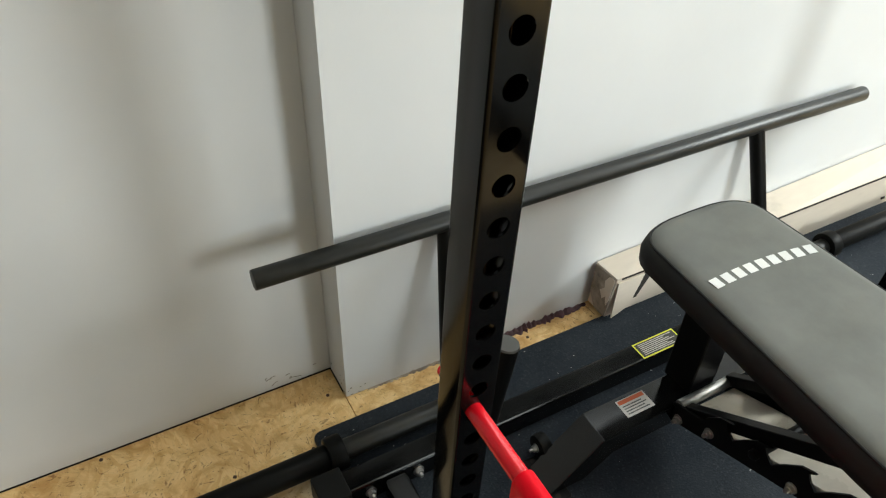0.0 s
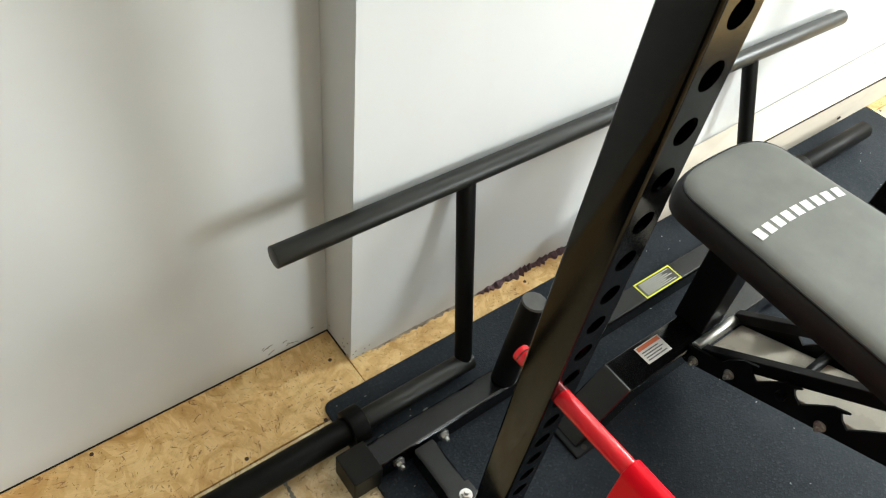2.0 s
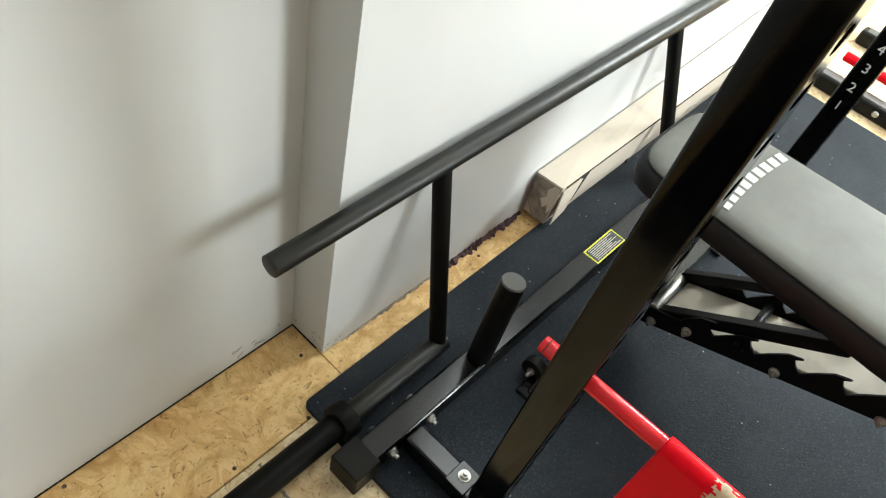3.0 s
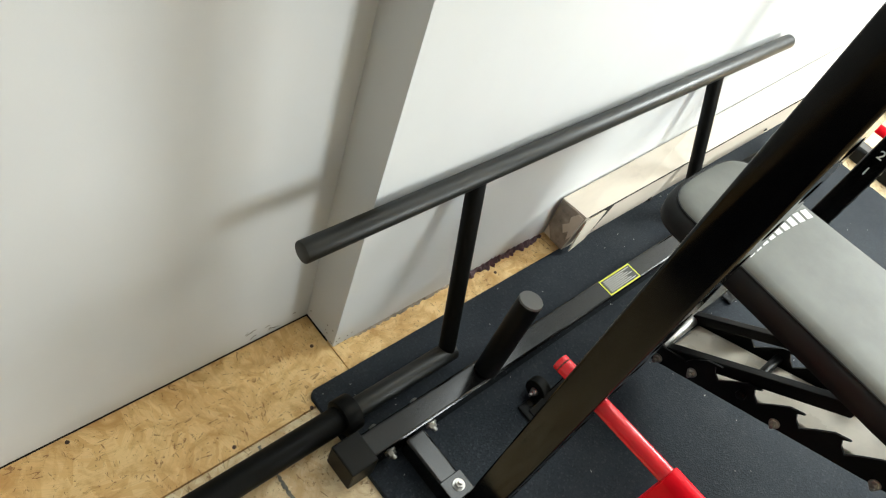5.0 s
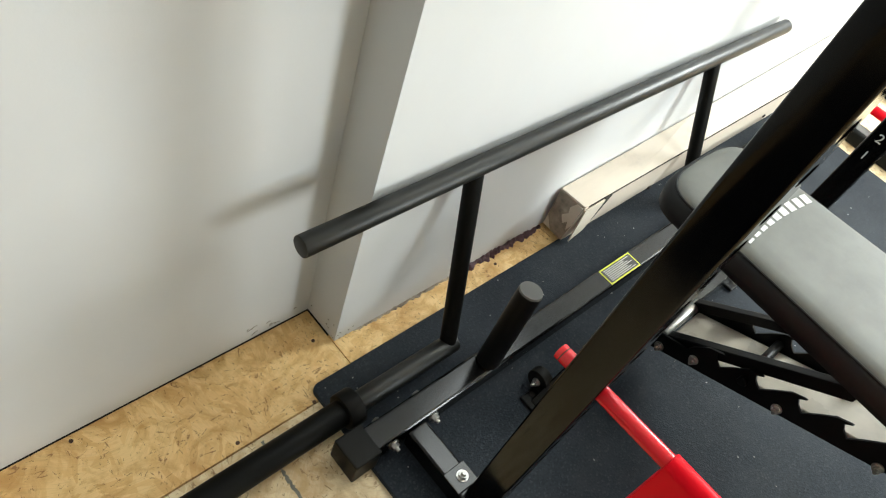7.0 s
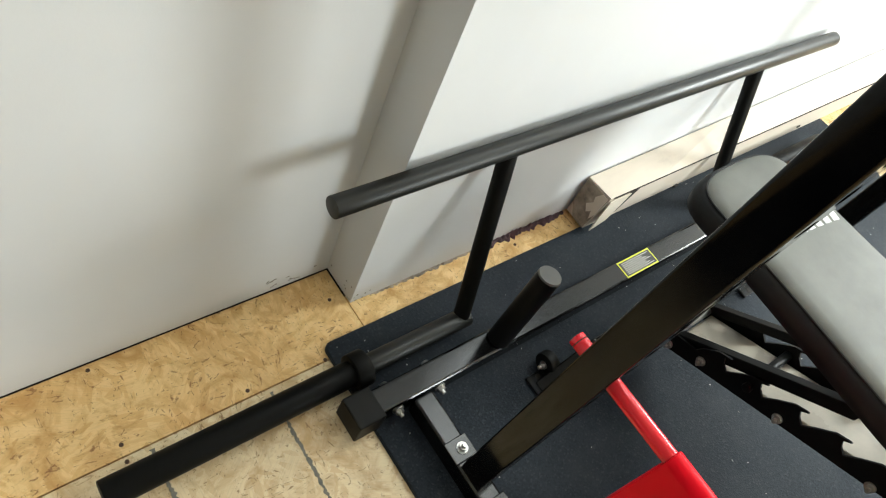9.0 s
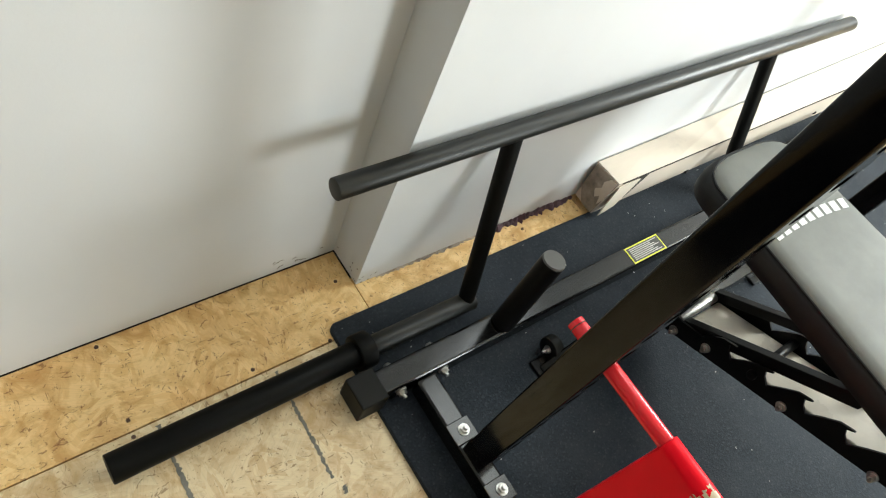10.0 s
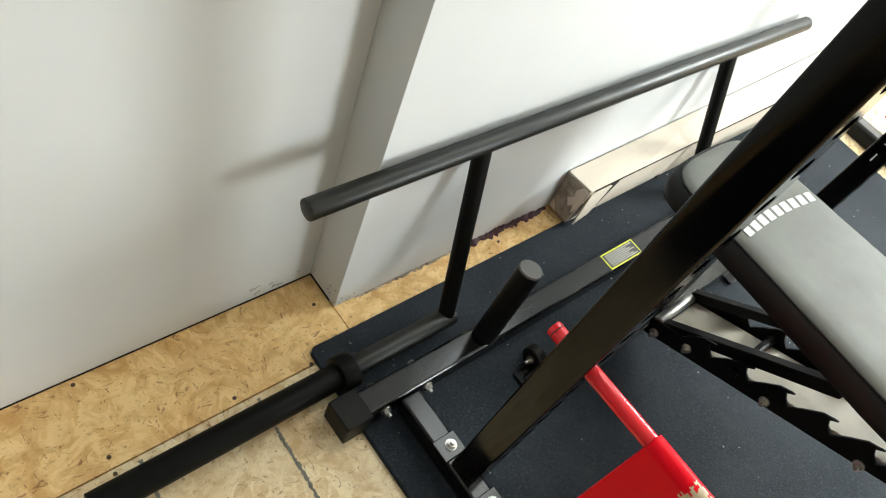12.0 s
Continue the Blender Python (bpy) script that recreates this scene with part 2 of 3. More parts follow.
def prism(outline, axis, lo, hi, r=0.0):
    """An outline of (u, v) pushed along an axis from lo to hi: x takes (y, z), y takes (x, z), z takes (x, y)."""
    bm = bmesh.new()
    place = {"x": lambda u, v, w: (w, u, v), "y": lambda u, v, w: (u, w, v), "z": lambda u, v, w: (u, v, w)}[axis]
    face = bm.faces.new([bm.verts.new(place(u, v, lo)) for u, v in outline])
    out = bmesh.ops.extrude_face_region(bm, geom=[face])
    step = Vector(place(0, 0, hi - lo))
    bmesh.ops.translate(bm, verts=[g for g in out["geom"] if isinstance(g, bmesh.types.BMVert)], vec=step)
    if r:
        bmesh.ops.recalc_face_normals(bm, faces=bm.faces)
        bmesh.ops.bevel(bm, geom=bm.edges[:], offset=r, segments=2, affect="EDGES", profile=0.5)
    return bm


def joined(*bms):
    out = bmesh.new()
    for b in bms:
        me = bpy.data.meshes.new("joining")
        b.to_mesh(me)
        b.free()
        out.from_mesh(me)
        bpy.data.meshes.remove(me)
    return out


# ---- setting ----
WALL_Y, BACK_Y = 0.0, 0.093
X0, X1, Y0, TOP = -4.6, 3.9, -2.7, 2.45

NX0, NX1, NZ0, NZ1 = 0.62, 1.25, 0.87, 2.34
for name, lo, hi, label in (
        ("wall_north_a", (0.0, WALL_Y, 0.003), (NX0, 0.25, TOP), "white painted drywall corner, scuffed near the floor"),
        ("wall_north_b", (NX0, WALL_Y, 0.006), (NX1, 0.25, NZ0), "white painted drywall under the window"),
        ("wall_north_c", (NX1, WALL_Y, 0.006), (X1 + 0.1, 0.25, TOP), "white painted drywall"),
        ("wall_north_d", (NX0, WALL_Y, NZ1), (NX1, 0.25, TOP), "white painted drywall over the window")):
    tagged(part(name, box(lo, hi), M_WALL), label, "wall", kind="structure")
tagged(part("wall_recess", box((X0 - 0.1, BACK_Y, 0.003), (-0.0005, 0.25, TOP)), M_WALL),
       "white painted recessed wall beside the corner", "wall", kind="structure")
tagged(part("wall_west", box((X0 - 0.1, Y0 - 0.1, 0.0), (X0, BACK_Y - 0.001, TOP)), M_WALL), "plain white wall", "wall", kind="structure")
DX0, DX1, DZ1 = 0.70, 1.74, 2.02
for name, lo, hi, label in (
        ("wall_south_a", (X0, Y0 - 0.1, 0), (DX0, Y0, TOP), "plain white wall"),
        ("wall_south_b", (DX1, Y0 - 0.1, 0), (X1 + 0.1, Y0, TOP), "plain white wall"),
        ("wall_south_c", (DX0, Y0 - 0.1, DZ1), (DX1, Y0, TOP), "plain white wall over the open door"),
        ("wall_east_a", (X1, Y0, 0), (X1 + 0.1, -1.90, TOP), "plain white wall"),
        ("wall_east_b", (X1, -0.40, 0), (X1 + 0.1, -0.001, TOP), "plain white wall"),
        # Opening left for the assumed east window lamp.
        ("wall_east_c", (X1, -1.90, 0), (X1 + 0.1, -0.40, 1.55), "plain white wall under the assumed high window"),
        ("wall_east_d", (X1, -1.90, 2.39), (X1 + 0.1, -0.40, TOP), "plain white wall over the assumed high window")):
    tagged(part(name, box(lo, hi), M_WALL), label, "wall", kind="structure")
tagged(part("ceiling", box((X0 - 0.1, Y0 - 0.1, TOP), (X1 + 0.1, 0.25, TOP + 0.1)), M_CEILING), "plain white ceiling", "ceiling", kind="structure")
tagged(part("ground", box((-40, -40, -0.3), (40, 40, -0.06)), M_STREAK), "grey ground outside", "ground", kind="structure")

# Slab coloured near-black so that panel and wall gaps look shaded.
floor = tagged(part("floor", box((X0 - 0.1, Y0 - 0.1, -0.05), (X1 + 0.1, 0.25, -0.012)), M_GAP_SHADE), "strand board floor on a slab darkened for its shaded gaps", "floor", kind="structure")
SEAM_Y = -0.091
for lo, hi, m in (((X0, SEAM_Y + 0.0012), (-0.002, 0.0916), M_OSB), ((-0.0005, SEAM_Y + 0.0012), (2.4, 0.02), M_OSB), ((2.4025, SEAM_Y + 0.0012), (X1, 0.02), M_OSB),
                  ((X0, -1.31), (-0.9, SEAM_Y - 0.0012), M_OSB_PALE), ((-0.898, -1.31), (1.54, SEAM_Y - 0.0012), M_OSB_PALE), ((1.542, -1.31), (X1, SEAM_Y - 0.0012), M_OSB_PALE),
                  ((X0, -2.53), (0.3, -1.3125), M_OSB), ((0.3025, -2.53), (X1, -1.3125), M_OSB), ((X0, Y0), (X1, -2.5325), M_OSB)):
    part("panel", box((lo[0], lo[1], -0.012), (hi[0], hi[1], 0.0), 0.001, 1), m, floor)
for x, y in ((-0.491, 0.080), (-0.034, 0.025), (-0.269, -0.078), (-0.494, -0.070), (-0.110, -0.088), (-0.497, -0.101), (-0.70, -0.076), (-0.85, 0.06), (1.9, -0.10), (2.1, -0.3), (0.45, -0.03)):
    part("screw_head", rod((x, y, -0.001), (x, y, 0.0012), 0.0042, 0.0036, 14), M_SCREW, floor)


def smear(x, y0, y1, w, seed):
    rng = random.Random(seed)
    bm = bmesh.new()
    left, right = [], []
    n = 60
    for k in range(n + 1):
        y = y0 + (y1 - y0) * k / n
        c = x + rng.uniform(-0.0012, 0.0012) - 0.004 * k / n
        h = w * rng.uniform(0.25, 0.85) / 2
        left.append(bm.verts.new((c - h, y, 0.0008)))
        right.append(bm.verts.new((c + h, y, 0.0008)))
    for k in range(n):
        bm.faces.new((left[k], right[k], right[k + 1], left[k + 1]))
    return bm


for k, (x, y0, y1, w) in enumerate(((-0.233, -0.10, -0.325, 0.011), (-0.455, -0.10, -0.36, 0.014), (-0.225, -0.345, -0.36, 0.014), (-0.72, -0.10, -0.33, 0.012))):
    part("adhesive_smear", smear(x, y0, y1, w, k), M_STREAK, floor)

# ---- rubber mat ----
def mat_slab(x0, y0, x1, y1, r=0.016):
    line = []
    for cx, cy, a0 in ((x1 - r, y1 - r, 0), (x0 + r, y1 - r, 90), (x0 + r, y0 + r, 180), (x1 - r, y0 + r, 270)):
        line += [(cx + r * math.cos(radians(a0 + 18 * k)), cy + r * math.sin(radians(a0 + 18 * k))) for k in range(6)]
    bm = prism(line, "z", 0.0, 0.012)
    rim = [e for e in bm.edges if min(v.co.z for v in e.verts) > 0.011]
    bmesh.ops.recalc_face_normals(bm, faces=bm.faces)
    bmesh.ops.bevel(bm, geom=rim, offset=0.003, segments=2, affect="EDGES", profile=0.5)
    return bm


mat_thing = tagged(part("rubber_mat", mat_slab(-0.102, -1.30, 1.862, -0.061), M_RUBBER), "black crumb rubber gym mat lying on the strand board floor", "mat")

# Unseen second mat, added so that the upright reflects something dark.
tagged(part("rubber_mat", mat_slab(-2.65, -1.30, -0.82, -0.061), M_RUBBER), "unseen black rubber mat added for the upright's dark reflection", "mat")

# ---- long box along the wall ----
carton = empty("cardboard_box", "long pale cardboard box with a torn end lying along the wall", "box")
bm = bmesh.new()
rings = []
for x, back in ((0.646, 0.138), (0.85, 0.146), (1.2, 0.160), (2.04, 0.197), (3.3, 0.20)):
    front = 0.147 if x < 2.0 else 0.15
    rings.append([bm.verts.new(p) for p in ((x, -0.068, 0.013), (x, -0.081, front), (x, -0.004, max(back, front - 0.006)), (x, -0.004, 0.013))])
for a, b in zip(rings, rings[1:]):
    for k in range(4):
        bm.faces.new((a[k], a[(k + 1) % 4], b[(k + 1) % 4], b[k]))
bm.faces.new(rings[0])
bm.faces.new(rings[-1])
part("carton_body", bm, M_CARD, carton)
torn = part("torn_end", prism([(-0.066, 0.014), (-0.080, 0.144), (-0.006, 0.139), (-0.006, 0.05), (-0.03, 0.014)], "x", 0.6425, 0.6462, 0.001), M_CARD_END, carton, "torn grey end of the box")
part("paper_remnant", prism([(-0.078, 0.142), (-0.060, 0.140), (-0.048, 0.118), (-0.052, 0.100), (-0.038, 0.082), (-0.050, 0.062), (-0.060, 0.078), (-0.066, 0.052), (-0.073, 0.075)], "x", 0.6412, 0.6424), M_CARD, torn, "pale paper left on the torn end")
part("lifted_flap", prism([(0.650, 0.135), (0.728, 0.135), (0.716, 0.092), (0.700, 0.040), (0.652, 0.020)], "y", -0.0845, -0.0815), M_CARD, carton, "pale cardboard flap standing off the side")
# Near-black wedge in place of the shade behind the flap.
part("slot_shade", prism([(0.730, 0.138), (0.762, 0.138), (0.722, 0.060), (0.712, 0.060)], "y", -0.0815, -0.072), M_GAP_SHADE, carton, "shade in the gap under a lifted flap, as a near-black piece")
# Near-black strip drawn as the shadow under the overhanging top edge.
part("slot_shade", prism([(0.66, 0.1455), (3.2, 0.1455), (3.2, 0.1375), (0.66, 0.1405)], "y", -0.0822, -0.074), M_GAP_SHADE, carton)
for x, z in ((1.02, 0.022), (1.66, 0.045)):
    part("dark_nick", box((x, -0.0745, z - 0.008), (x + 0.014, -0.066, z), 0.001, 1), M_GAP_SHADE, carton)

# ---- cambered bar ----
bar = empty("cambered_bar", "satin black cambered barbell leaning on the wall over the mat", "barbell")
BX = 0.6225
TOPY, TOPZ, LOWY, LOWZ = -0.027, 0.425, -0.150, 0.048
smooth(part("top_tube", rod((-0.156, TOPY, TOPZ + 0.012), (1.400, TOPY, TOPZ - 0.002), 0.0185, bev=0.0015, seg=40), M_SATIN, bar))
for s in (-1, 1):
    xu = BX + s * 0.4535
    foot, head = Vector((xu, LOWY, LOWZ)), Vector((BX + s * 0.409, TOPY, TOPZ - 0.004))
    # Same finish as the top tube; the darker material stands in for shade.
    smooth(part("drop_post", rod(foot, head, 0.0175, seg=32), M_SLEEVE_POST_SHADE, bar))
    smooth(part("shoulder", rod((xu - s * 0.018, LOWY, LOWZ), (BX + s * 0.6985, LOWY, LOWZ), 0.021, bev=0.003, seg=32), M_SATIN, bar))
    smooth(part("collar", rod((BX + s * 0.6895, LOWY, LOWZ), (BX + s * 0.7235, LOWY, LOWZ), 0.036, bev=0.003, seg=40), M_SLEEVE_POST_SHADE, bar))
    smooth(part("sleeve", rod((BX + s * 0.7215, LOWY, LOWZ), (BX + (1.05 if s > 0 else -1.1765), LOWY, LOWZ), 0.0255, bev=0.002, seg=40), M_SLEEVE_POST_SHADE, bar))

# ---- power rack ----
rack = empty("power_rack", "glossy black steel power rack standing on the rubber mat", "power rack")
RZ0, RZ1 = 0.012, 0.064
part("base_rail", box((-0.10, -0.251, RZ0), (1.20, -0.200, RZ1), 0.006, 3), M_GLOSS, rack)
part("end_cap", box((-0.152, -0.259, RZ0), (-0.094, -0.193, RZ1 + 0.008), 0.003), M_CAP, rack, "black plastic end cap")
part("end_cap", box((1.198, -0.254, RZ0), (1.250, -0.190, RZ1 + 0.008), 0.003), M_CAP, rack, "black plastic end cap")
smooth(part("plate_peg", rod((0.207, -0.228, RZ1), (0.244, -0.219, 0.265), 0.0245, seg=36), M_BLACK, rack))
smooth(part("peg_plug", rod((0.244, -0.219, 0.265), (0.2447, -0.2188, 0.270), 0.0245, 0.023, 36), M_CAPGREY, rack, "grey plastic plug"))


def bolt(p, axis, r=0.0085):
    p, a = Vector(p), Vector(axis)
    return joined(rod(p, p + a * 0.002, r * 1.35, seg=20), rod(p + a * 0.002, p + a * 0.009, r, seg=6), rod(p + a * 0.009, p + a * 0.016, r * 0.55, r * 0.5, seg=14))


def upright(x, ya=-0.454, yb=-0.400, w=0.0575, top=2.1):
    """A tall tube with rounded corners and a row of round holes through two faces."""
    rc, pitch, r, n, z = 0.0045, 0.0541, 0.0140, 16, 0.161
    bm = bmesh.new()
    xs, cx = (x + rc, x + w - rc), x + w / 2
    zs = [z + pitch * k for k in range(int((top - z) / pitch))]
    edges = [RZ0] + [q - pitch / 2 for q in zs] + [zs[-1] + pitch / 2, top]
    for y in (ya, yb):
        vl = [bm.verts.new((xs[0], y, q)) for q in edges]
        vr = [bm.verts.new((xs[1], y, q)) for q in edges]
        for k in range(len(edges) - 1):
            if k == 0 or k == len(edges) - 2:
                bm.faces.new((vl[k], vr[k], vr[k + 1], vl[k + 1]))
                continue
            c = zs[k - 1]
            ring = [bm.verts.new((cx + r * math.cos(a), y, c + r * math.sin(a))) for a in (math.pi * (2 * i + 1) / n for i in range(n))]
            corners = [vr[k + 1], vl[k + 1], vl[k], vr[k]]
            q = n // 4
            for i in range(4):
                arc = [ring[(i * q + j) % n] for j in range(q)]
                nxt = ring[((i + 1) * q) % n]
                bm.faces.new([corners[i]] + list(reversed(arc)))
                bm.faces.new([corners[i], corners[(i + 1) % 4], nxt, arc[-1]])
            lip = [bm.verts.new((v.co.x, y + (0.0035 if y == ya else -0.0035), v.co.z)) for v in ring]
            for i in range(n):
                bm.faces.new((ring[i], ring[(i + 1) % n], lip[(i + 1) % n], lip[i]))
    for side in (0, 1):
        line = []
        for cy, start in ((ya + rc, 0), (yb - rc, 1)):
            for i in range(5):
                a = (i if start == 0 else 4 - i) * math.pi / 8
                yy = cy - rc * math.cos(a) if start == 0 else cy + rc * math.cos(a)
                xx = (x + rc - rc * math.sin(a)) if side == 0 else (x + w - rc + rc * math.sin(a))
                line.append((xx, yy))
        lo = [bm.verts.new((px, py, RZ0)) for px, py in line]
        hi = [bm.verts.new((px, py, top)) for px, py in line]
        for k in range(len(line) - 1):
            f = bm.faces.new((lo[k], lo[k + 1], hi[k + 1], hi[k]))
            f.smooth = True
    for v in bm.verts:
        v.co.y -= 0.021 * (v.co.z - 0.1)
    return bm


post = part("upright", upright(-0.012), M_POST, rack)
post_b = part("upright", upright(1.12, -0.440, -0.388), M_POST, rack)
for k in range(4):
    curve = bpy.data.curves.new("digit", "FONT")
    curve.body, curve.size, curve.extrude = str(k + 1), 0.032, 0.0003
    curve.align_x = curve.align_y = "CENTER"
    tmp = bpy.data.objects.new("digit_curve", curve)
    me = bpy.data.meshes.new_from_object(tmp)
    bpy.data.objects.remove(tmp)
    d = new("digit", me)
    me.materials.append(M_WHITE)
    d.matrix_world = Matrix.Translation((1.1195, -0.419 - 0.0011 * k, 0.412 + 0.050 * k)) @ Matrix(((0, 0, -1, 0), (-1, 0, 0, 0), (0, 1, 0, 0), (0, 0, 0, 1)))
    d.parent = post_b
for bx in (-0.005, 1.142):
    part("cross_brace", box((bx - 0.022, -1.25, RZ0), (bx + 0.022, -0.2535, RZ1 - 0.003), 0.005, 3), M_GLOSS, rack)
    for by in (-0.376, -0.500):
        part("foot_tab", box((bx - 0.025, by - 0.022, RZ1 - 0.0028), (bx + 0.025, by + 0.022, RZ1 + 0.003), 0.0015), M_GLOSS, rack)
        part("bolt", bolt((bx + 0.003, by, RZ1 + 0.003), (0, 0, 1)), M_ZINC, rack, "zinc-plated bolt and nut")
    for dx in (-0.05, 0.05):
        part("bolt", bolt((bx + dx, -0.2515, 0.04), (0, -1, 0)), M_ZINC, rack, "zinc-plated bolt and nut")
        part("bolt_head", rod((bx + dx, -0.1995, 0.043), (bx + dx, -0.193, 0.043), 0.010, 0.006, 18), M_ZINC, rack, "domed zinc bolt head")
# yellow-edged label on the rail
plate = part("rail_label", box((0.606, -0.2475, RZ1 + 0.0002), (0.723, -0.2035, RZ1 + 0.0008)), M_YELLOW, rack, "yellow-edged grey warning label")
part("label_field", box((0.6095, -0.244, RZ1 + 0.0009), (0.7195, -0.207, RZ1 + 0.0012)), M_LABEL, plate)
for k in range(7):
    part("text_bar", box((0.616, -0.2405 + 0.0047 * k, RZ1 + 0.0013), (0.712 - 0.012 * (k % 3), -0.2385 + 0.0047 * k, RZ1 + 0.0015)), M_LABELW, plate)

# ---- red safety ----
red = empty("safety_arm", "red steel safety arm pinned through the rack upright", "safety arm")
smooth(part("pin", rod((0.012, -0.383, 0.500), (0.012, -0.582, 0.503), 0.0122, bev=0.002), M_RED_GLOSS, red))
# Dark ring painted for the shade in the pin's groove.
smooth(part("pin_groove", rod((0.012, -0.391, 0.5002), (0.012, -0.3925, 0.5002), 0.01235), M_GAP_SHADE, red))
def rounded_plate(x, r, z_top, z_low, y0, y1):
    """A thick plate with a half-round top edge and softened ends."""
    line = [(x - r, z_low), (x + r, z_low)] + [(x + r * math.cos(a), z_top - r + r * math.sin(a)) for a in (math.pi * k / 14 for k in range(15))]
    bm = prism(line, "y", y0, y1)
    ends = [e for e in bm.edges if abs(e.verts[0].co.y - e.verts[1].co.y) < 1e-6]
    bmesh.ops.recalc_face_normals(bm, faces=bm.faces)
    bmesh.ops.bevel(bm, geom=ends, offset=0.0025, segments=2, affect="EDGES", profile=0.5)
    return bm


smooth(part("arm_body", rounded_plate(0.012, 0.0160, 0.5195, 0.19, -0.725, -0.578), M_RED, red), 35)


def wrapped_patch(y0, y1, first, last, lift, seed, ragged):
    """A torn sticker that follows the rounded top of the arm."""
    rng = random.Random(seed)
    cx, cz, r = 0.012, 0.5035, 0.0160 + lift
    line = [(cx + r * math.cos(radians(a)), cz + r * math.sin(radians(a))) for a in range(70, 181, 10)]
    line += [(cx - r, cz - 0.004 * k) for k in range(1, 11)]
    line = line[first:last]
    n = 16
    bm = bmesh.new()
    grid = [[bm.verts.new((x, y0 + (y1 - y0) * j / n + rng.uniform(-0.0019, 0.0019), z + (rng.uniform(-0.0014, 0.0014) if x < cx - 0.9999 * r else 0.0)))
             for j in range(n + 1)] for x, z in line]
    for i in range(len(line) - 1):
        for j in range(n):
            edge = min(i, len(line) - 2 - i, j, n - 1 - j)
            if edge >= 2 or rng.random() > ragged * (1 - 0.4 * edge):
                bm.faces.new((grid[i][j], grid[i][j + 1], grid[i + 1][j + 1], grid[i + 1][j]))
    loose = [v for v in bm.verts if not v.link_faces]
    bmesh.ops.delete(bm, geom=loose, context="VERTS")
    return bm


st = part("worn_sticker", wrapped_patch(-0.646, -0.722, 0, 19, 0.0004, 3, 0.65), M_STICKER, red, "worn cream and brown sticker")
part("sticker_print", wrapped_patch(-0.664, -0.707, 7, 16, 0.0008, 5, 0.9), M_STICKDARK, st)

# ---- weight bench ----
bench = empty("weight_bench", "grey and black vinyl weight bench on a black steel frame", "weight bench")
CX = 0.608


def pad_outline(grow=0.0):
    """The pad from above: a rounded head that widens slowly towards the seat."""
    pts = []
    for k in range(17):
        a = math.pi * k / 16
        u, v = math.cos(a), math.sin(a)
        x = 0.138 * math.copysign(abs(u) ** 0.62, u)
        y = -0.33 + 0.094 * abs(v) ** 0.62
        pts.append((CX + x * (1 + grow / 0.138), y + grow * v))
    left = [(CX - 0.146 - grow, -0.5), (CX - 0.160 - grow, -0.75), (CX - 0.165 - grow, -1.5)]
    right = [(CX + 0.165 + grow, -1.5), (CX + 0.160 + grow, -0.75), (CX + 0.146 + grow, -0.5)]
    return pts + left + right


def loft(levels):
    bm = bmesh.new()
    rings = [[bm.verts.new((x, y, z)) for x, y in outline] for outline, z in levels]
    for a, b in zip(rings, rings[1:]):
        for k in range(len(a)):
            bm.faces.new((a[k], a[(k + 1) % len(a)], b[(k + 1) % len(b)], b[k]))
    bm.faces.new(rings[0])
    bm.faces.new(rings[-1])
    return bm


PZ = 0.480
smooth(part("pad_border", loft([(pad_outline(-0.006), PZ - 0.066), (pad_outline(0.004), PZ - 0.058), (pad_outline(0.006), PZ - 0.036), (pad_outline(0.001), PZ - 0.018), (pad_outline(-0.007), PZ - 0.010)]), M_VINYL_BLACK, bench, "black vinyl side of the pad"), 60)
smooth(part("pad_top", loft([(pad_outline(-0.006), PZ - 0.0115), (pad_outline(-0.008), PZ - 0.008), (pad_outline(-0.015), PZ - 0.003), (pad_outline(-0.028), PZ), (pad_outline(-0.06), PZ + 0.001)]), M_VINYL, bench, "grey vinyl top of the pad"), 60)
rim = [(x, y, PZ - 0.0105) for x, y in pad_outline(-0.0055)]
smooth(part("piping", pipe(rim[-3:] + rim[:-3], 0.0024, 8), M_VINYL_BLACK, bench), 60)
# the printed word, as plain blocks in a shallow arc
pad_logo = None
for k in range(9):
    x, y = 0.491 + 0.0262 * k, -0.427 - 0.0012 * k + 0.006 * math.sin(math.pi * k / 8)
    turn = Matrix.Translation((x + 0.010, y + 0.012, PZ + 0.0014)) @ Matrix.Rotation(radians(4 - 1.9 * k), 4, "Z")
    block = box((-0.0088, -0.0106, -0.0002), (0.0088, 0.0106, 0.0002), m=turn)
    if k == 0:
        pad_logo = part("pad_print", block, M_WHITE, bench, "row of plain white printed blocks")
    else:
        part("print_block", block, M_WHITE, pad_logo)

foot_line = [(0.245, 0.022), (0.355, 0.128), (0.87, 0.128), (0.975, 0.022), (0.90, 0.022), (0.83, 0.07), (0.39, 0.07), (0.33, 0.022)]
part("rear_foot", prism(foot_line, "y", -0.408, -0.336, 0.003), M_GLOSS, bench)
lab = part("foot_label", box((0.430, -0.386, 0.1282), (0.498, -0.345, 0.1287)), M_LABELW, bench, "white label with an orange heading")
part("label_heading", box((0.433, -0.356, 0.1288), (0.495, -0.347, 0.129)), M_ORANGE, lab)
for k in range(4):
    part("text_bar", box((0.436, -0.381 + 0.006 * k, 0.1288), (0.49 - 0.008 * (k % 2), -0.3785 + 0.006 * k, 0.129)), M_CAPGREY, lab)


def foot_plate(x):
    bm = prism([(x - 0.027, -0.425), (x + 0.027, -0.425), (x + 0.027, -0.318), (x - 0.027, -0.318)], "z", 0.0125, 0.021, 0.003)
    return bm


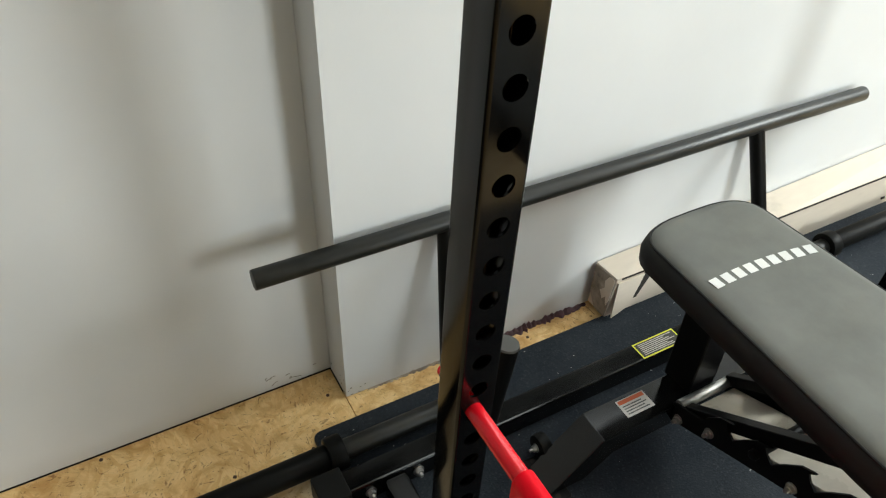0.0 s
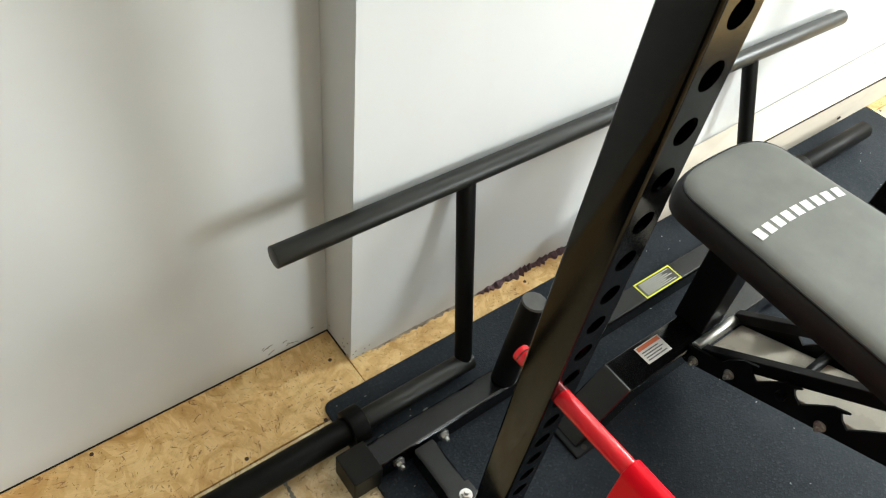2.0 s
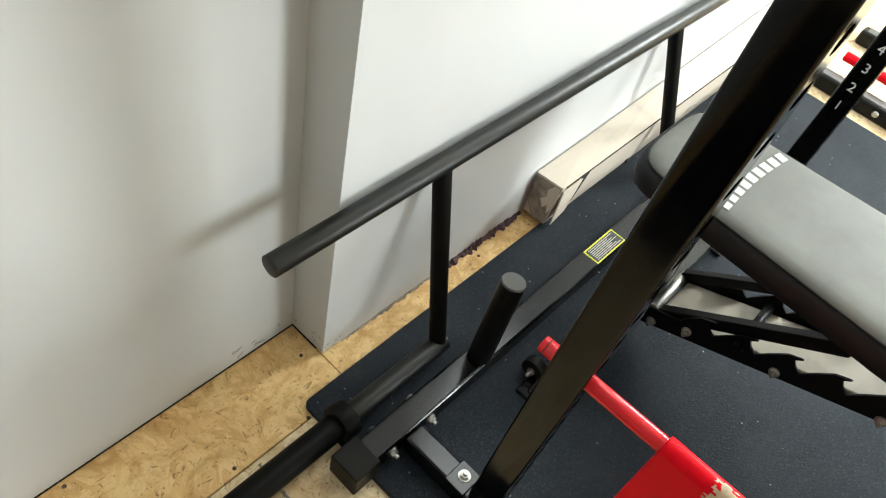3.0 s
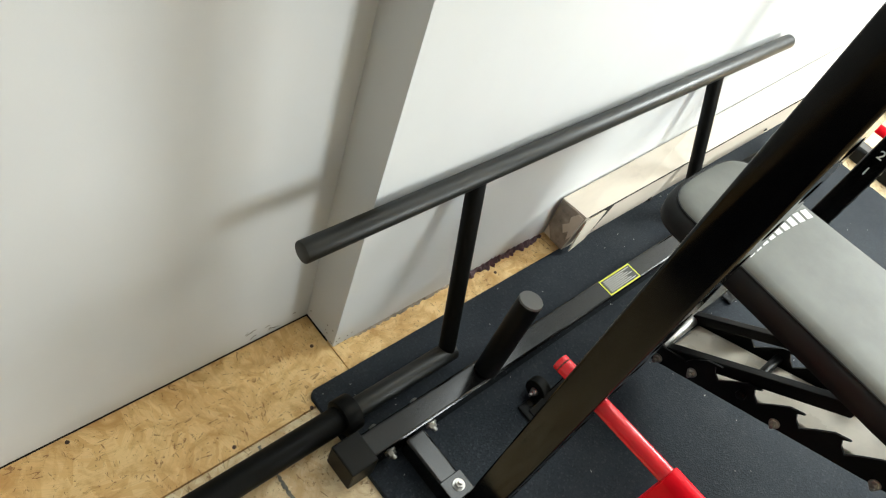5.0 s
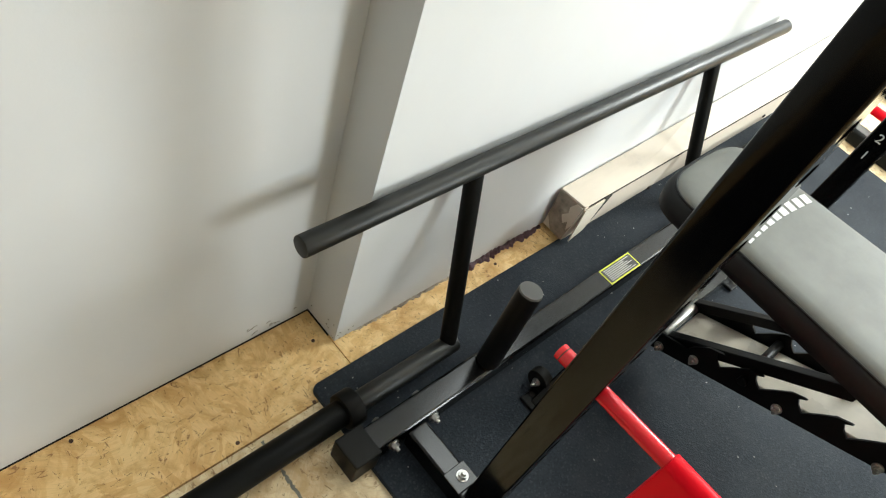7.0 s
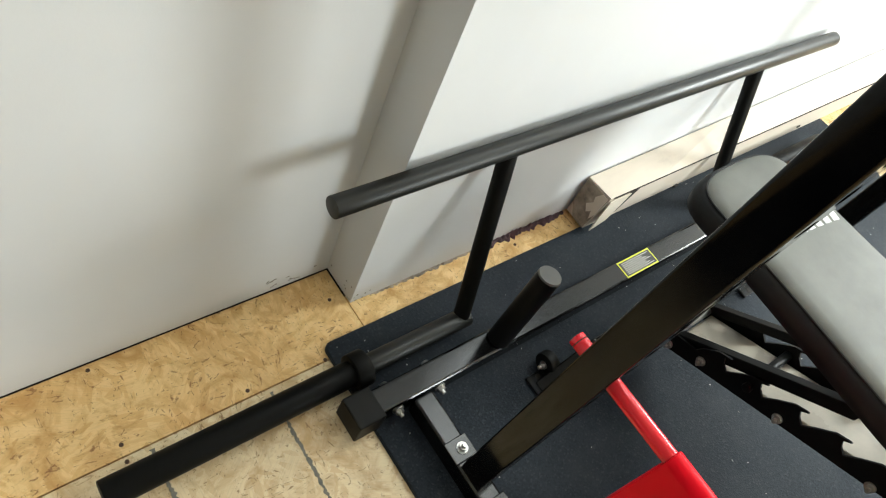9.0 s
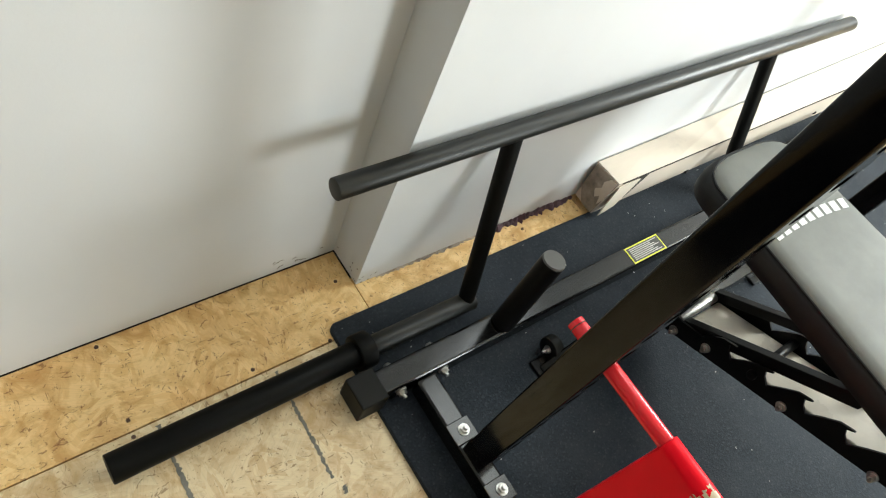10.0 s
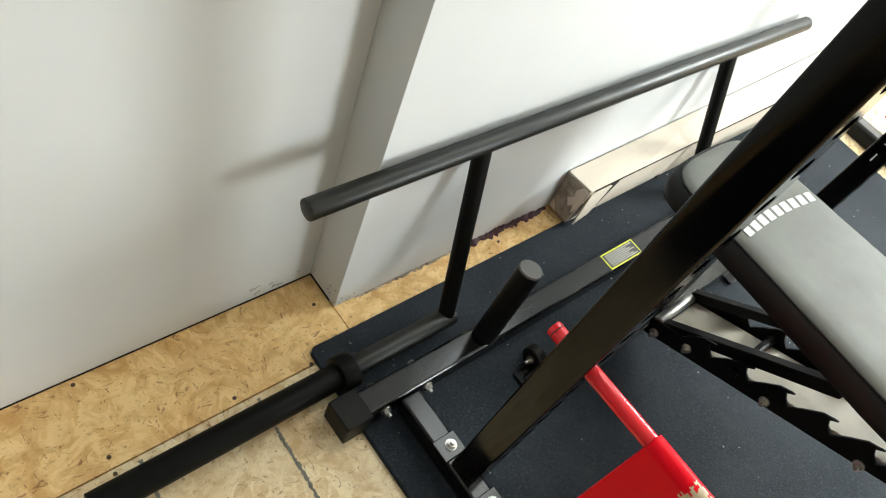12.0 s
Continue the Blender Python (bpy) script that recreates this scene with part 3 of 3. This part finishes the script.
for x in (0.262, 0.958):
    pl = part("foot_plate", foot_plate(x), M_BLACK, bench)
    for y in (-0.415, -0.328):
        # Dark discs on the plate, coloured like the shade inside its holes.
        part("plate_hole", rod((x, y, 0.0205), (x, y, 0.0216), 0.006, seg=14), M_GAP_SHADE, pl)
    smooth(part("transport_wheel", rod((x + 0.012, -0.318, 0.045), (x + 0.036, -0.318, 0.045), 0.026, bev=0.004), M_CAP, bench))
    part("axle_bolt", bolt((x + 0.012, -0.318, 0.045), (-1, 0, 0), 0.007), M_ZINC, bench)
part("neck_post", box((0.575, -0.395, 0.120), (0.645, -0.325, 0.408), 0.004), M_BLACK, bench)
part("back_frame", box((0.585, -1.4, 0.368), (0.635, -0.30, 0.409), 0.004), M_BLACK, bench)


def ladder(x):
    """A saw-toothed plate that rises towards the seat."""
    low = [(-0.400, 0.085), (-1.15, 0.40)]
    line = [(-0.400, 0.135), (-0.47, 0.160)]
    for n in range(8):
        y = -0.522 - 0.078 * n
        z = 0.276 + 0.385 * (-0.678 - y)
        line += [(y + 0.045, z - 0.040), (y + 0.022, z - 0.012), (y, z - 0.001), (y - 0.005, z), (y + 0.006, z - 0.011), (y - 0.002, z - 0.024), (y - 0.016, z - 0.034)]
    return prism([low[0]] + line + [(-1.15, 0.45), low[1]], "x", x, x + 0.005)


for x in (0.530, 0.680):
    part("ladder_plate", ladder(x), M_BLACK, bench)
for y, z in ((-0.424, 0.108), (-0.493, 0.149), (-0.662, 0.209), (-0.838, 0.273), (-1.01, 0.335)):
    part("bolt", bolt((0.530, y, z), (-1, 0, 0), 0.008), M_ZINC, bench, "zinc-plated bolt and nut")
part("main_beam", prism([(-0.425, 0.094), (-0.425, 0.128), (-1.2, 0.445), (-1.2, 0.425)], "x", 0.545, 0.672, 0.004), M_CREAM, bench, "cream painted main beam")
part("strut", prism([(-0.405, 0.096), (-0.405, 0.128), (-0.73, 0.374), (-0.73, 0.336)], "x", 0.538, 0.560, 0.002), M_BLACK, bench)
part("strut", prism([(-0.405, 0.122), (-0.405, 0.150), (-0.70, 0.374), (-0.70, 0.344)], "x", 0.660, 0.680, 0.002), M_BLACK, bench)
smooth(part("cross_rod", rod((0.52, -0.585, 0.205), (0.70, -0.585, 0.205), 0.010, bev=0.002), M_BLACK, bench))
smooth(part("pivot_tube", rod((0.535, -0.412, 0.135), (0.685, -0.412, 0.135), 0.011, bev=0.002), M_ZINC, bench, "bare steel pivot tube"))

# Unseen front of the bench, added to cast its shadow on the mat.
part("unseen_seat", box((CX - 0.155, -1.88, PZ - 0.066), (CX + 0.155, -1.535, PZ), 0.012, 3), M_VINYL_BLACK, bench, "unseen black vinyl seat, added to shade the mat")
part("unseen_seat_beam", prism([(-1.15, 0.395), (-1.15, 0.430), (-1.80, 0.412), (-1.80, 0.360)], "x", 0.575, 0.645, 0.004), M_BLACK, bench)
part("unseen_front_leg", prism([(-1.62, 0.05), (-1.69, 0.05), (-1.76, 0.385), (-1.68, 0.385)], "x", 0.573, 0.647, 0.004), M_BLACK, bench)
part("unseen_front_foot", box((0.36, -1.69, 0.0), (0.86, -1.62, 0.058), 0.005), M_GLOSS, bench)

# ---- second rack beyond the mat ----
rack_b = empty("storage_rack", "black steel rack base with red pins on the strand board", "rack")
for x, y in ((1.932, -0.215), (2.37, -0.235)):
    rail = part("base_rail", box((x, -1.3, 0.0), (x + 0.066, y, 0.055), 0.014, 3), M_CAP, rack_b)
    part("rail_strip", box((x + 0.012, -1.28, 0.0545), (x + 0.054, y - 0.02, 0.0565), 0.001, 1), M_CAPGREY, rail, "grey top of the rail")
    part("bolt_head", rod((x + 0.001, -0.47, 0.030), (x - 0.006, -0.47, 0.030), 0.012, 0.008, 18), M_ZINC, rail, "domed zinc bolt head")
part("cross_rail", box((1.995, -1.24, 0.004), (2.373, -1.19, 0.05), 0.006), M_CAP, rack_b)
for y0, y1 in ((-0.275, -0.50), (-0.145, -0.205), (0.0 - 0.03, -0.075)):
    smooth(part("pin", rod((2.035, y1, 0.098), (2.035, y0, 0.098), 0.0165, bev=0.003), M_RED, rack_b, "red steel pin"))
    part("pin_bracket", box((2.022, (y0 + y1) / 2 - 0.012, 0.0), (2.048, (y0 + y1) / 2 + 0.012, 0.088), 0.003), M_CAP, rack_b)


# ---- frayed foot of the drywall ----
def frayed(x0, x1, seed):
    rng = random.Random(seed)
    bm = bmesh.new()
    rows = []
    n = 46
    for k in range(n + 1):
        x = x0 + (x1 - x0) * k / n
        swell = 0.35 + 0.65 * math.sin(math.pi * k / n) ** 0.6
        depth, high = swell * rng.uniform(0.006, 0.020), swell * rng.uniform(0.006, 0.018)
        rows.append([bm.verts.new(q) for q in ((x, 0.004, 0.0003), (x, -depth, 0.0003), (x, -depth * rng.uniform(0.6, 0.95), high * 0.6), (x, -depth * 0.4, high), (x, 0.004, high * rng.uniform(0.7, 1.1)))])
    for a, b in zip(rows, rows[1:]):
        for k in range(4):
            bm.faces.new((a[k], a[k + 1], b[k + 1], b[k]))
    return bm


tagged(part("frayed_foam", frayed(0.33, 0.64, 4), M_FOAM), "frayed purple-brown foam strip at the foot of the wall", "foam strip")
tagged(part("frayed_paper", frayed(0.05, 0.335, 9), M_CARD_END), "torn paper edge at the foot of the drywall", "paper scrap").scale = (1, 0.45, 0.3)

# ---- lint on the mat ----
rng = random.Random(11)
bm = bmesh.new()
for k in range(230):
    x, y = rng.uniform(-0.1, 1.74), rng.uniform(-1.25, -0.07)
    a, l, w = rng.uniform(0, 6.28), rng.uniform(0.0008, 0.0028), rng.uniform(0.0005, 0.0011)
    c, d = Vector((math.cos(a), math.sin(a), 0)), Vector((-math.sin(a), math.cos(a), 0))
    o = Vector((x, y, 0.0126))
    vs = [bm.verts.new(o + q) for q in (c * l, d * w, -c * l, -d * w, Vector((0, 0, 0.0009)))]
    for i in range(4):
        bm.faces.new((vs[i], vs[(i + 1) % 4], vs[4]))
tagged(part("lint", bm, M_WHITE), "pale specks of lint scattered on the mat", "lint", kind="stuff")

# ---- scuffs at the foot of the recessed wall ----
rng = random.Random(21)
recess = bpy.data.objects["wall_recess"]
for k in range(9):
    x, z, l = rng.uniform(-0.17, -0.02), rng.uniform(0.012, 0.045), rng.uniform(0.006, 0.016)
    a = rng.uniform(-0.5, 0.9)
    part("scuff", pipe([(x + l * t * math.cos(a), BACK_Y - 0.0002, z + l * t * math.sin(a) + 0.002 * math.sin(3 * t)) for t in (0, 0.33, 0.66, 1)], 0.0007, 6), M_STREAK, recess)

# ---- chipped paint at the foot of the corner ----
rng = random.Random(33)
corner = bpy.data.objects["wall_north_a"]
for k in range(16):
    z = 0.004 + 0.05 * rng.random() ** 2
    w, h = rng.uniform(0.0015, 0.005), rng.uniform(0.001, 0.0035)
    if k % 2:
        x = rng.uniform(0.0, 0.05)
        bm = prism([(x, z), (x + w, z + 0.3 * h), (x + 0.8 * w, z + h), (x + 0.2 * w, z + 0.7 * h)], "y", -0.0006, 0.0005)
    else:
        y = rng.uniform(0.0, 0.085)
        bm = prism([(y, z), (y + w, z + 0.2 * h), (y + 0.7 * w, z + h), (y + 0.1 * w, z + 0.6 * h)], "x", -0.0008, 0.0005)
    part("paint_chip", bm, M_STREAK, corner)
